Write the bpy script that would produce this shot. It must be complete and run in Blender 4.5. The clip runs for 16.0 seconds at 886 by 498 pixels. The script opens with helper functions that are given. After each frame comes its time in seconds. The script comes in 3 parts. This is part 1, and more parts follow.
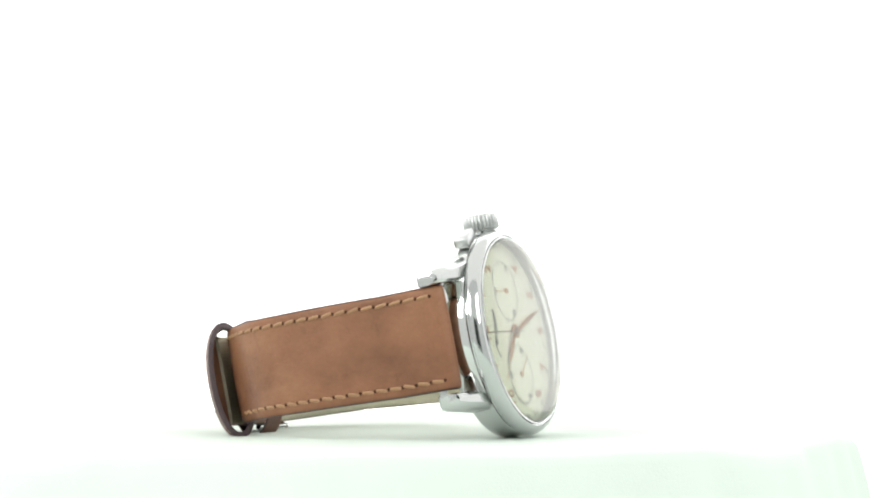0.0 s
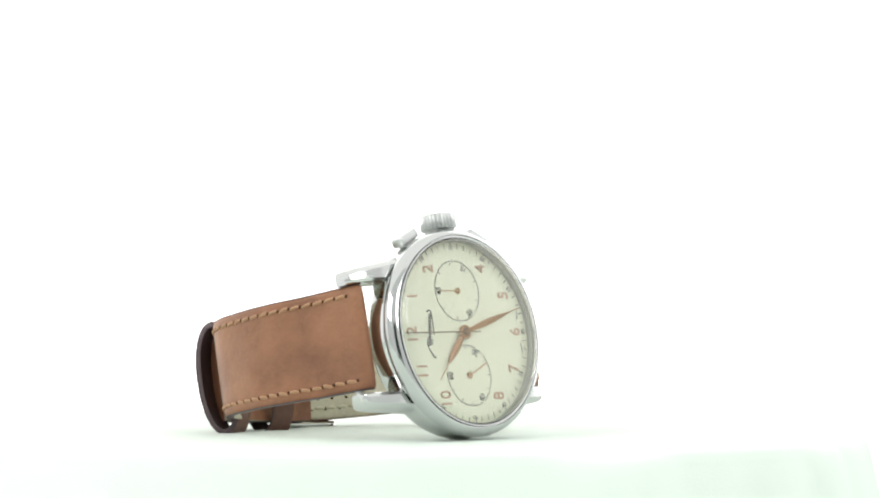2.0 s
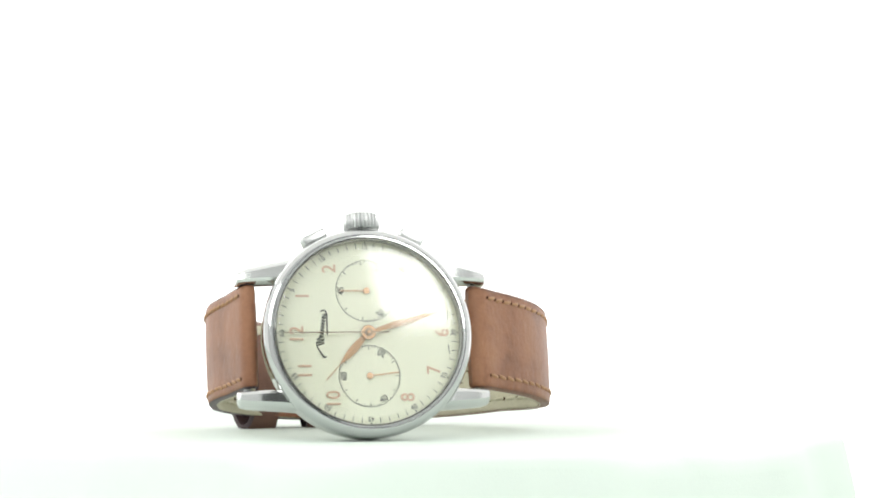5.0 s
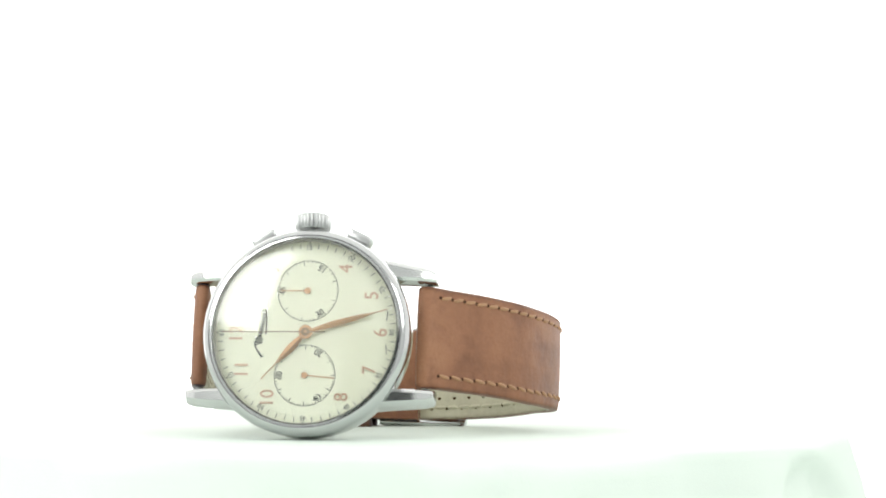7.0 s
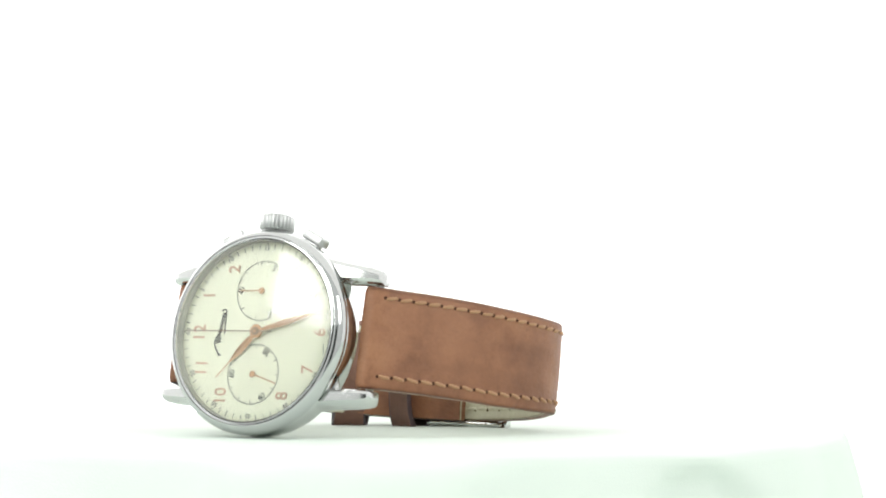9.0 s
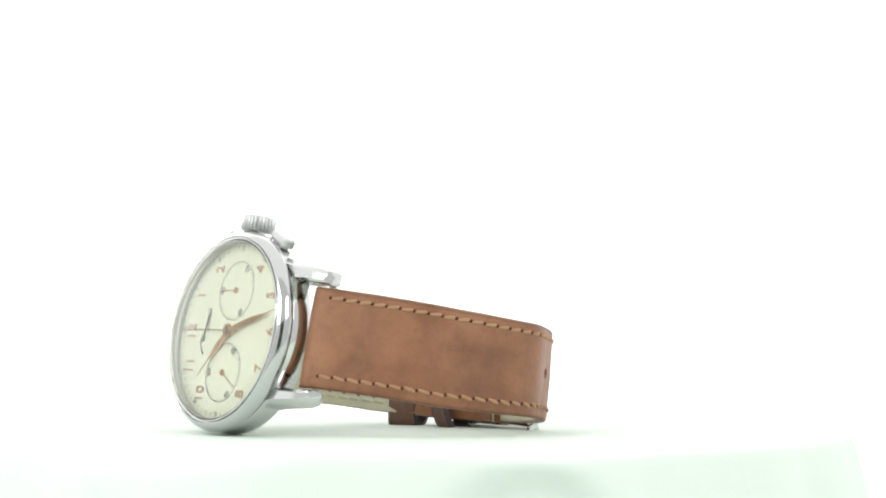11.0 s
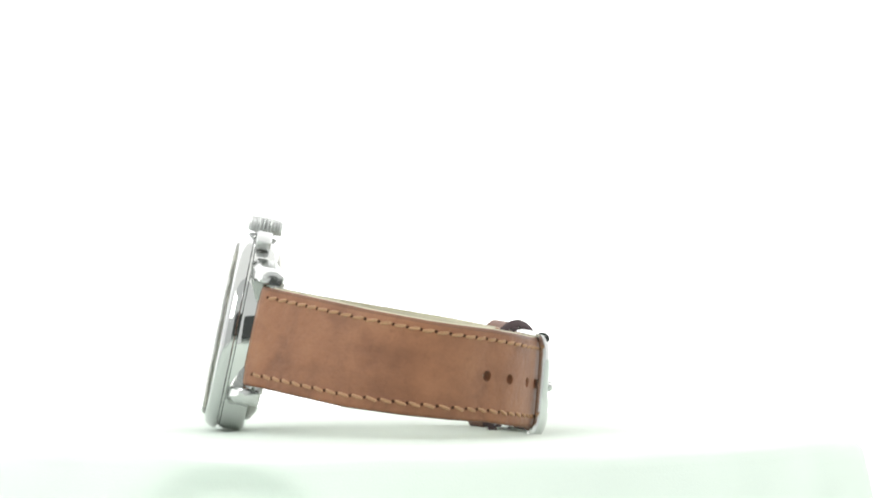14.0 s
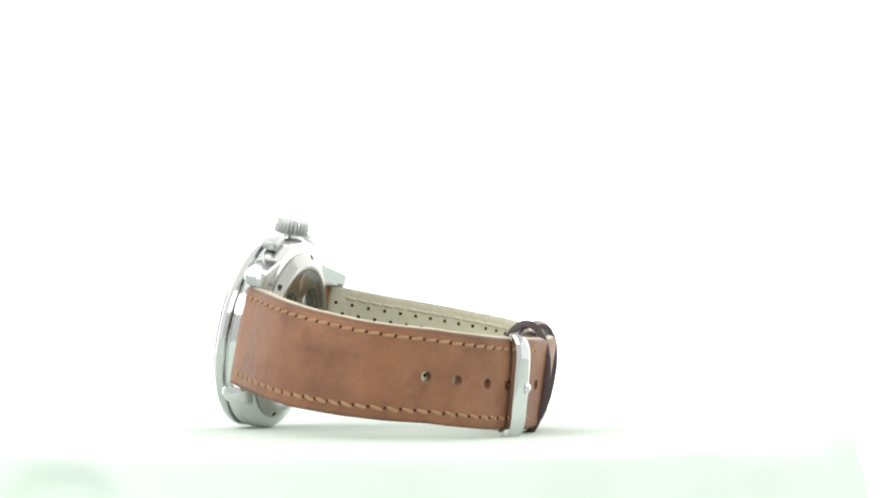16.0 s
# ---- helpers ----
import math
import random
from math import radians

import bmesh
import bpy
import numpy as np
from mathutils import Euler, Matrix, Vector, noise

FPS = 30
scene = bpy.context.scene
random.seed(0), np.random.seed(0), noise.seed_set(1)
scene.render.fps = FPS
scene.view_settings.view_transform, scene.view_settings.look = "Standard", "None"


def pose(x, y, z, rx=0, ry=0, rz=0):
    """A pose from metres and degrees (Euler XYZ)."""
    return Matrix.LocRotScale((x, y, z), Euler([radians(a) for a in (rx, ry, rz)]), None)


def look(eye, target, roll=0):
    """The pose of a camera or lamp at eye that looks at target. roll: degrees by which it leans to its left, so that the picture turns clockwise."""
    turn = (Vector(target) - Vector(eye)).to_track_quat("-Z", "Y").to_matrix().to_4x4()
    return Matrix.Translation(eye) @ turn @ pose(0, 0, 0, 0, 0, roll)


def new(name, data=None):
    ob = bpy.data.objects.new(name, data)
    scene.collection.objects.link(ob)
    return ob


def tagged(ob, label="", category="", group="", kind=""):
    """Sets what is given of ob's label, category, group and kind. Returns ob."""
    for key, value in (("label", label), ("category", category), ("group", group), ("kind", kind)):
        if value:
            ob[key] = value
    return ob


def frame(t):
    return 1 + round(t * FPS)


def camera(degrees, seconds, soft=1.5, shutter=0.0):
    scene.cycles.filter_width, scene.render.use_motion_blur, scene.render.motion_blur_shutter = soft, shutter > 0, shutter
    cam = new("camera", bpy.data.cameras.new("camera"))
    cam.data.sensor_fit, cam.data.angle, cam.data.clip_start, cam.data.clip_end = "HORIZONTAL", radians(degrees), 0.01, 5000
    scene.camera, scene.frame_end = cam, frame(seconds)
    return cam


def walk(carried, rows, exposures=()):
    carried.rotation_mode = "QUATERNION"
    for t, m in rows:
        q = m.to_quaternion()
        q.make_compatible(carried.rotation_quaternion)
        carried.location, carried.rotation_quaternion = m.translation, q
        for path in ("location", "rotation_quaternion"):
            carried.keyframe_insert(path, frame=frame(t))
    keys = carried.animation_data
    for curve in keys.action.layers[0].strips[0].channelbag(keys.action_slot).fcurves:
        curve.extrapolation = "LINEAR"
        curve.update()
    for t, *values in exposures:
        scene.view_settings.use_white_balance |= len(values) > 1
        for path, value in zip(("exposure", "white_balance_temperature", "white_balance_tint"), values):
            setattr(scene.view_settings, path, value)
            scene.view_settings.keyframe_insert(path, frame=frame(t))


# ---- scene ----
# ---- camera ----
cam = camera(16.5, 16.0, soft=2.0)
EYE = Vector((0.0, -0.6083, 0.02983))
yaw, rise = radians(1.045), radians(0.621)
AIM = EYE + Vector((math.sin(yaw) * math.cos(rise), math.cos(yaw) * math.cos(rise), math.sin(rise)))
walk(cam, [(0.0, look(EYE, AIM)), (16.0, look(EYE, AIM))])

# angle of the turntable, degrees, by seconds
TURN = [(float(t), 0.12 - 10.943 * (t - 7)) for t in range(17)]

# ---- light: a white light tent, open to a dim room on the camera's side, with two softboxes ----
scene.view_settings.exposure = 0.0
world = bpy.data.worlds.new("room")
scene.world = world
world.use_nodes = True
world.node_tree.nodes["Background"].inputs["Color"].default_value = (0.93, 1.0, 0.95, 1)
world.node_tree.nodes["Background"].inputs["Strength"].default_value = 0.10


def softbox(name, eye, target, width, height, watts):
    data = bpy.data.lights.new(name, "AREA")
    data.shape, data.size, data.size_y = "RECTANGLE", width, height
    data.energy, data.color = watts, (1.0, 1.0, 0.97)
    ob = new(name, data)
    ob.matrix_world = look(eye, target)
    return ob


softbox("softbox_lamp", (-0.335, -0.30, 0.29), (0, 0, 0.02), 0.27, 0.20, 1.10)
softbox("softbox_lamp", (0.258, -0.365, 0.29), (0, 0, 0.02), 0.18, 0.20, 0.75)


# ---- materials ----
def shader(name, color, rough=0.5, metal=0.0, spec=0.5):
    m = bpy.data.materials.new(name)
    m.use_nodes = True
    b = m.node_tree.nodes["Principled BSDF"]
    b.inputs["Base Color"].default_value = (*color, 1)
    b.inputs["Roughness"].default_value = rough
    b.inputs["Metallic"].default_value = metal
    b.inputs["Specular IOR Level"].default_value = spec
    return m, m.node_tree.nodes, m.node_tree.links, b


def noise_node(nodes, links, scale, detail=4.0, rough=0.6, stretch=None):
    co = nodes.new("ShaderNodeTexCoord")
    n = nodes.new("ShaderNodeTexNoise")
    n.inputs["Scale"].default_value = scale
    n.inputs["Detail"].default_value = detail
    n.inputs["Roughness"].default_value = rough
    if stretch:
        mp = nodes.new("ShaderNodeMapping")
        mp.inputs["Scale"].default_value = stretch
        links.new(co.outputs["Object"], mp.inputs["Vector"])
        links.new(mp.outputs["Vector"], n.inputs["Vector"])
    else:
        links.new(co.outputs["Object"], n.inputs["Vector"])
    return n


def ramp_node(nodes, links, src, stops):
    r = nodes.new("ShaderNodeValToRGB")
    el = r.color_ramp.elements
    while len(el) < len(stops):
        el.new(0.5)
    for e, (p, c) in zip(el, stops):
        e.position, e.color = p, (*c, 1)
    links.new(src, r.inputs["Fac"])
    return r


def bump_node(nodes, links, src, b, strength, dist):
    bp = nodes.new("ShaderNodeBump")
    bp.inputs["Strength"].default_value = strength
    bp.inputs["Distance"].default_value = dist
    links.new(src, bp.inputs["Height"])
    links.new(bp.outputs["Normal"], b.inputs["Normal"])
    return bp


def mix_node(nodes, links, mode, fac, a, c):
    n = nodes.new("ShaderNodeMix")
    n.data_type, n.blend_type = "RGBA", mode
    if isinstance(fac, float):
        n.inputs[0].default_value = fac
    else:
        links.new(fac, n.inputs[0])
    links.new(a, n.inputs[6])
    links.new(c, n.inputs[7])
    return n.outputs[2]


def leather(name, dark, mid, light, stain=0.6, rough=0.5):
    """Aniline leather: broad clouds, darker smears along the strap, small scuffs, fine pores."""
    m, nodes, links, b = shader(name, mid, rough, spec=0.42)
    big = noise_node(nodes, links, 62, 5, 0.6, (1.0, 0.85, 0.6))
    base = ramp_node(nodes, links, big.outputs["Fac"], [(0.32, dark), (0.49, mid), (0.68, light)])
    smear = noise_node(nodes, links, 120, 5, 0.66, (1.0, 0.8, 0.75))
    sm = ramp_node(nodes, links, smear.outputs["Fac"], [(0.34, (0.60, 0.52, 0.50)), (0.48, (1, 1, 1)), (0.60, (1, 1, 1)), (0.74, (1.16, 1.17, 1.18))])
    spots = noise_node(nodes, links, 240, 6, 0.72, (1.0, 0.6, 1.3))
    sp = ramp_node(nodes, links, spots.outputs["Fac"], [(0.31, (0.42, 0.35, 0.33)), (0.41, (1, 1, 1))])
    scuff = noise_node(nodes, links, 380, 7, 0.72, (0.9, 0.55, 0.8))
    sc = ramp_node(nodes, links, scuff.outputs["Fac"], [(0.30, (0.70, 0.64, 0.62)), (0.40, (1, 1, 1)), (0.66, (1, 1, 1)), (0.76, (1.15, 1.16, 1.18))])
    fine = noise_node(nodes, links, 1700, 3, 0.6)
    fr = ramp_node(nodes, links, fine.outputs["Fac"], [(0.3, (0.90, 0.89, 0.88)), (0.7, (1.05, 1.05, 1.04))])
    col = base.outputs["Color"]
    for node, amount in ((sm, stain), (sp, stain * 0.7), (sc, min(1.0, stain * 1.5)), (fr, 0.6)):
        col = mix_node(nodes, links, "MULTIPLY", amount, col, node.outputs["Color"])
    links.new(col, b.inputs["Base Color"])
    mr = nodes.new("ShaderNodeMapRange")
    mr.inputs["To Min"].default_value, mr.inputs["To Max"].default_value = rough - 0.12, rough + 0.14
    links.new(smear.outputs["Fac"], mr.inputs["Value"])
    links.new(mr.outputs["Result"], b.inputs["Roughness"])
    bp = bump_node(nodes, links, fine.outputs["Fac"], b, 0.3, 0.00010)
    deep = nodes.new("ShaderNodeBump")
    deep.inputs["Strength"].default_value, deep.inputs["Distance"].default_value = 0.25, 0.0004
    links.new(scuff.outputs["Fac"], deep.inputs["Height"])
    wavy = nodes.new("ShaderNodeBump")
    wavy.inputs["Strength"].default_value, wavy.inputs["Distance"].default_value = 0.45, 0.0010
    links.new(smear.outputs["Fac"], wavy.inputs["Height"])
    links.new(wavy.outputs["Normal"], deep.inputs["Normal"])
    links.new(deep.outputs["Normal"], bp.inputs["Normal"])
    return m


def steel(name, color, rough, var=0.06, scale=160):
    m, nodes, links, b = shader(name, color, rough, 1.0)
    n = noise_node(nodes, links, scale, 5, 0.65)
    mr = nodes.new("ShaderNodeMapRange")
    mr.inputs["To Min"].default_value, mr.inputs["To Max"].default_value = rough - var, rough + var
    links.new(n.outputs["Fac"], mr.inputs["Value"])
    links.new(mr.outputs["Result"], b.inputs["Roughness"])
    return m


def fabric(name, color, scale):
    m, nodes, links, b = shader(name, color, 0.9, spec=0.1)
    n = noise_node(nodes, links, 25, 4)
    r = ramp_node(nodes, links, n.outputs["Fac"], [(0.3, tuple(0.95 * c for c in color)), (0.7, color)])
    links.new(r.outputs["Color"], b.inputs["Base Color"])
    w = noise_node(nodes, links, scale, 2)
    bump_node(nodes, links, w.outputs["Fac"], b, 0.15, 0.0003)
    return m


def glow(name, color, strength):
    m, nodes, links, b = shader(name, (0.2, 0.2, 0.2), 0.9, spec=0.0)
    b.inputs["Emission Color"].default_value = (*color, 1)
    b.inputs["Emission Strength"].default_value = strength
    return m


LEATHER = leather("tan_leather", (0.160, 0.066, 0.032), (0.232, 0.100, 0.049), (0.292, 0.134, 0.067), 0.4)
KEEPER = leather("keeper_leather", (0.10, 0.050, 0.036), (0.14, 0.069, 0.048), (0.18, 0.09, 0.062), 0.4)
LINING = leather("cream_lining_leather", (0.42, 0.395, 0.29), (0.49, 0.465, 0.35), (0.55, 0.52, 0.40), 0.25, 0.7)
THREAD = leather("tan_thread", (0.25, 0.138, 0.072), (0.36, 0.203, 0.107), (0.44, 0.26, 0.14), 0.4, 0.7)
STEEL = steel("polished_steel", (0.61, 0.62, 0.61), 0.07, 0.03)
SATIN = steel("satin_steel", (0.52, 0.53, 0.525), 0.10, 0.04)
# Darker than the other steels: grey-green reflections are put into its colour.
BACK_STEEL = steel("greyed_back_steel", (0.37, 0.37, 0.345), 0.16, 0.07, 420)
BRUSHED = steel("brushed_steel", (0.54, 0.55, 0.545), 0.36)
GOLD = steel("rose_gold", (0.60, 0.385, 0.25), 0.34)
GOLD_DULL = steel("dull_rose_gold", (0.66, 0.47, 0.37), 0.5)
HAND_DARK = steel("dark_bronze", (0.30, 0.24, 0.19), 0.4)
EDGE, *_ = shader("burnished_edge", (0.058, 0.036, 0.040), 0.5)
BURNISH = leather("burnished_leather", (0.12, 0.052, 0.030), (0.17, 0.074, 0.040), (0.21, 0.095, 0.052), 0.4)
FLANGE, *_ = shader("matt_flange", (0.42, 0.43, 0.40), 0.6)
LUG_STEEL = steel("lug_steel", (0.56, 0.57, 0.56), 0.16, 0.05)
MOVEMENT = steel("gilt_plate", (0.62, 0.52, 0.34), 0.35)
INK, *_ = shader("black_print", (0.045, 0.048, 0.052), 0.5)
HOLE, *_ = shader("punched_hole", (0.05, 0.025, 0.015), 0.9, spec=0.1)
DIAL_M, dn, dl, db = shader("cream_dial_lacquer", (0.82, 0.80, 0.66), 0.35)
dn_noise = noise_node(dn, dl, 900, 3)
dr = ramp_node(dn, dl, dn_noise.outputs["Fac"], [(0.3, (0.875, 0.88, 0.745)), (0.7, (0.905, 0.91, 0.775))])
dl.new(dr.outputs["Color"], db.inputs["Base Color"])
CLOTH = fabric("white_cloth", (0.665, 0.735, 0.68), 2600)
# Emission stands in for light through the fabric; strength tuned separately for each side.
TENT = glow("glowing_tent_fabric", (1.0, 1.0, 0.99), 1.1)
TENT_BACK = glow("glowing_tent_back", (1.0, 1.0, 0.99), 2.0)
TENT_FRONT = glow("glowing_tent_front", (0.97, 1.0, 0.98), 0.58)
TENT_TOP = glow("glowing_tent_top", (1.0, 1.0, 0.97), 1.15)
CRYSTAL = bpy.data.materials.new("crystal_glass")
CRYSTAL.use_nodes = True
cn, cl = CRYSTAL.node_tree.nodes, CRYSTAL.node_tree.links
cn.remove(cn["Principled BSDF"])
c_out = cn["Material Output"]
c_mix, c_tr, c_gl, c_fr = (cn.new(k) for k in ("ShaderNodeMixShader", "ShaderNodeBsdfTransparent", "ShaderNodeBsdfGlossy", "ShaderNodeFresnel"))
c_fr.inputs["IOR"].default_value = 1.62
c_gl.inputs["Roughness"].default_value = 0.11
c_tr.inputs["Color"].default_value = (0.99, 1.0, 0.99, 1)
cl.new(c_fr.outputs[0], c_mix.inputs[0])
cl.new(c_tr.outputs[0], c_mix.inputs[1])
cl.new(c_gl.outputs[0], c_mix.inputs[2])
cl.new(c_mix.outputs[0], c_out.inputs["Surface"])

INNER_GLASS = CRYSTAL.copy()
INNER_GLASS.name = "inner_glass_face"
INNER_GLASS.node_tree.nodes["Fresnel"].inputs["IOR"].default_value = 1.6

MM = 0.001


# ---- mesh helpers, in millimetres ----
def finish(ob, material, smooth=True, angle=35):
    me = ob.data
    me.materials.append(material)
    if smooth:
        me.shade_smooth()
        me.set_sharp_from_angle(angle=radians(angle))
    return ob


def mesh_of(name, verts, faces):
    me = bpy.data.meshes.new(name)
    me.from_pydata([tuple(c * MM for c in v) for v in verts], [], faces)
    bm = bmesh.new()
    bm.from_mesh(me)
    bmesh.ops.remove_doubles(bm, verts=bm.verts, dist=1e-6)
    bmesh.ops.recalc_face_normals(bm, faces=bm.faces)
    bm.to_mesh(me)
    bm.free()
    return me


def part(name, geo, material, parent, label="", m=None, smooth=True, angle=35):
    """One mesh under a thing or part. geo: (verts, faces) in millimetres, or a mesh to share."""
    if isinstance(geo, tuple):
        ob = new(name, mesh_of(name, *geo))
        finish(ob, material, smooth, angle)
    else:
        ob = new(name, geo)
    ob.parent = parent
    if m is not None:
        ob.matrix_basis = m
    return tagged(ob, label)


def lathe(profile, n=96, closed=False):
    """Profile of (radius, height) turned about z."""
    verts, faces, k = [], [], len(profile)
    for i in range(n):
        a = 2 * math.pi * i / n
        for r, z in profile:
            verts.append((r * math.cos(a), r * math.sin(a), z))
    for i in range(n):
        j = (i + 1) % n
        for q in range(k if closed else k - 1):
            p = (q + 1) % k
            faces.append((i * k + q, j * k + q, j * k + p, i * k + p))
    return verts, faces


def prism(outline, z0, z1):
    n = len(outline)
    verts = [(x, y, z0) for x, y in outline] + [(x, y, z1) for x, y in outline]
    faces = [tuple(range(n)), tuple(range(n, 2 * n))] + [(i, (i + 1) % n, n + (i + 1) % n, n + i) for i in range(n)]
    return verts, faces


def loft(sections, cap=True):
    n = len(sections[0])
    verts = [v for s in sections for v in s]
    faces = []
    for k in range(len(sections) - 1):
        for i in range(n):
            j = (i + 1) % n
            faces.append((k * n + i, k * n + j, (k + 1) * n + j, (k + 1) * n + i))
    if cap:
        faces += [tuple(range(n)), tuple(range((len(sections) - 1) * n, len(sections) * n))]
    return verts, faces


def join(*geos):
    verts, faces = [], []
    for v, f in geos:
        o = len(verts)
        verts += v
        faces += [tuple(i + o for i in q) for q in f]
    return verts, faces


def placed(geo, m):
    return [tuple(m @ Vector(v)) for v in geo[0]], geo[1]


def rounded_box(sx, sy, sz, r):
    """A box with chamfered edges, centred."""
    def ring(z, k):
        x, y = sx / 2 - k, sy / 2 - k
        c = r * 0.9
        return [(x, y - c, z), (x - c * .3, y - c * .3, z), (x - c, y, z), (-x + c, y, z), (-x + c * .3, y - c * .3, z), (-x, y - c, z),
                (-x, -y + c, z), (-x + c * .3, -y + c * .3, z), (-x + c, -y, z), (x - c, -y, z), (x - c * .3, -y + c * .3, z), (x, -y + c, z)]
    h = sz / 2
    return loft([ring(-h, r), ring(-h + r * .3, r * .3), ring(-h + r, 0), ring(h - r, 0), ring(h - r * .3, r * .3), ring(h, r)])


def smooth_curve(pts, per=6):
    """Catmull-Rom through the points."""
    P = [np.array(p, float) for p in pts]
    P = [2 * P[0] - P[1]] + P + [2 * P[-1] - P[-2]]
    out = []
    for i in range(1, len(P) - 2):
        a, b, c, d = P[i - 1:i + 3]
        for s in range(per):
            t = s / per
            out.append(0.5 * (2 * b + (c - a) * t + (2 * a - 5 * b + 4 * c - d) * t * t + (3 * b - a - 3 * c + d) * t ** 3))
    out.append(P[-2])
    return np.array(out)


def twist(x, y, z):
    """The closed end by the buckle leans: its lower side lies further out than its upper side."""
    k = min(1.0, max(0.0, (x + 8) / 20)) * min(1.0, max(0.0, (-z - 40) / 16))
    return (x, y, z - 0.12 * k * (11.8 - y))


class Path:
    """A strap's outer face seen end on: place and outward normal at a length along it."""
    def __init__(self, pts, flip):
        self.p = smooth_curve(pts, 10)
        d = np.linalg.norm(np.diff(self.p, axis=0), axis=1)
        self.s = np.concatenate([[0], np.cumsum(d)])
        self.total, self.flip = self.s[-1], flip

    def at(self, s):
        e = 0.4
        def pos(q):
            return np.array([np.interp(q, self.s, self.p[:, 0]), np.interp(q, self.s, self.p[:, 1])])
        a, b = pos(max(0, s - e)), pos(min(self.total, s + e))
        t = (b - a) / np.linalg.norm(b - a)
        n = np.array([-t[1], t[0]]) * self.flip
        return pos(s), t, n

    def place(self, s, y, off=0.0):
        p, t, n = self.at(s)
        q = p + n * off
        return twist(q[0], y, q[1])

    def frame_at(self, s, y, off=0.0):
        """Pose with x along the strap, y across it, z outward."""
        p, t, n = self.at(s)
        q = p + n * off
        x = Vector((t[0], 0, t[1]))
        z = Vector((n[0], 0, n[1]))
        yy = z.cross(x)
        m = Matrix((x, yy, z)).transposed().to_4x4()
        m.translation = Vector(twist(q[0], y, q[1])) * MM
        return m


# ---- the setting: tent and table ----
def box_wall(name, x0, x1, y0, y1, z0, z1, material):
    v = [(x, y, z) for x in (x0, x1) for y in (y0, y1) for z in (z0, z1)]
    f = [(0, 1, 3, 2), (4, 6, 7, 5), (0, 4, 5, 1), (2, 3, 7, 6), (0, 2, 6, 4), (1, 5, 7, 3)]
    ob = new(name, mesh_of(name, v, f))
    finish(ob, material, False)
    return tagged(ob, "white translucent light tent fabric with its own added glow", "light tent", kind="structure")


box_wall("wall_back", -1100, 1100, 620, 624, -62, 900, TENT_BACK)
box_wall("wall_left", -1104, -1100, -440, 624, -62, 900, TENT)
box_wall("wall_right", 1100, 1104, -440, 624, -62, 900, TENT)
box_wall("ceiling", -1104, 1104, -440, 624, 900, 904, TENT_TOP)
# Unseen front panels, added as fill light; their slot gives steel dark reflections.
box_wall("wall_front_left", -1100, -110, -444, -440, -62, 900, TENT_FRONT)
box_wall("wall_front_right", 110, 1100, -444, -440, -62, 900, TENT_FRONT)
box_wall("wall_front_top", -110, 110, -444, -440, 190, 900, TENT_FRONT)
floor = box_wall("floor", -1104, 1104, -900, 624, -66, -62, CLOTH)
tagged(floor, "white fabric floor of a light tent", "floor")


# ---- white cloth over the turntable ----
def cloth_geo():
    n = 360
    prof = [(0, 0), (20, 0), (45, 0), (62, 0), (70, 0), (77, 0.1), (82, 0.35), (86, 0.7), (88, 0.9), (89.2, 0.9), (90.0, 0.7), (90.6, 0.4), (91.0, 0.1), (91.3, -0.2), (91.6, -0.6), (92.0, -2.0), (92.5, -4.0), (93.0, -6.0), (93.6, -8.5), (93.9, -10.0), (94.1, -11.0), (94.3, -12.0), (94.5, -13.0), (94.7, -14.0), (94.9, -15.5),
            (95.2, -18), (95.8, -22), (96.8, -32), (97.8, -44), (99.5, -56), (102, -61)]
    verts, faces = [], []
    k = len(prof)
    for i in range(n):
        a = 2 * math.pi * i / n
        c, s = math.cos(a), math.sin(a)
        low = noise.noise(Vector((c * 1.6, s * 1.6, 0.3)))
        mid = noise.noise(Vector((c * 4.5, s * 4.5, 5.3)))
        fold = noise.noise(Vector((c * 9, s * 9, 9.1)))
        puff = sum(h * math.exp(-((((math.degrees(a) - c0 + 180) % 360 - 180) / w0) ** 4)) for c0, w0, h in ((-67, 9, 2.4), (-82, 4, 2.0), (149, 8, 3.0), (60, 12, 2.6), (-120, 7, 2.2)))
        turn = ((math.degrees(a) + 30.5 + 180) % 360 - 180) / 8.5
        dent = 3.6 * math.exp(-turn ** 4)
        for j, (r, z) in enumerate(prof):
            w = min(1, max(0, (r - 74) / 18))
            down = min(1, max(0, -z / 40))
            up = w * (1 - min(1, max(0, (-z - 2) / 20))) * (0.9 * low + 0.8 * mid)
            out = w * (2.0 * low + 1.8 * mid) + w * 0.35 * fold + down * (4.0 * fold + 2.5 * mid)
            out -= dent * min(1, max(0, (-z - 0.8 - 4 * turn * turn) / 4.5))
            out += puff * min(1, max(0, (0.5 - z) / 2.5)) if r > 90 else 0
            verts.append(((r + out) * c, (r + out) * s, z + up))
    for i in range(n):
        j = (i + 1) % n
        for q in range(k - 1):
            faces.append((i * k + q, j * k + q, j * k + q + 1, i * k + q + 1))
    return verts, faces


cloth = new("cloth_cover", mesh_of("cloth_cover", *cloth_geo()))
finish(cloth, CLOTH, True, 80)
tagged(cloth, "white cloth draped over a round turntable with rumpled edge", "cloth")

# ---- the watch ----
watch = new("wristwatch")
tagged(watch, "steel chronograph wristwatch with tan leather strap lying on white cloth", "wristwatch")
REST = Matrix(((0.98337, 0.03532, -0.17817, -0.015405), (-0.18163, 0.19780, -0.96327, -0.028410), (0.00122, 0.97961, 0.20092, 0.020260), (0, 0, 0, 1)))


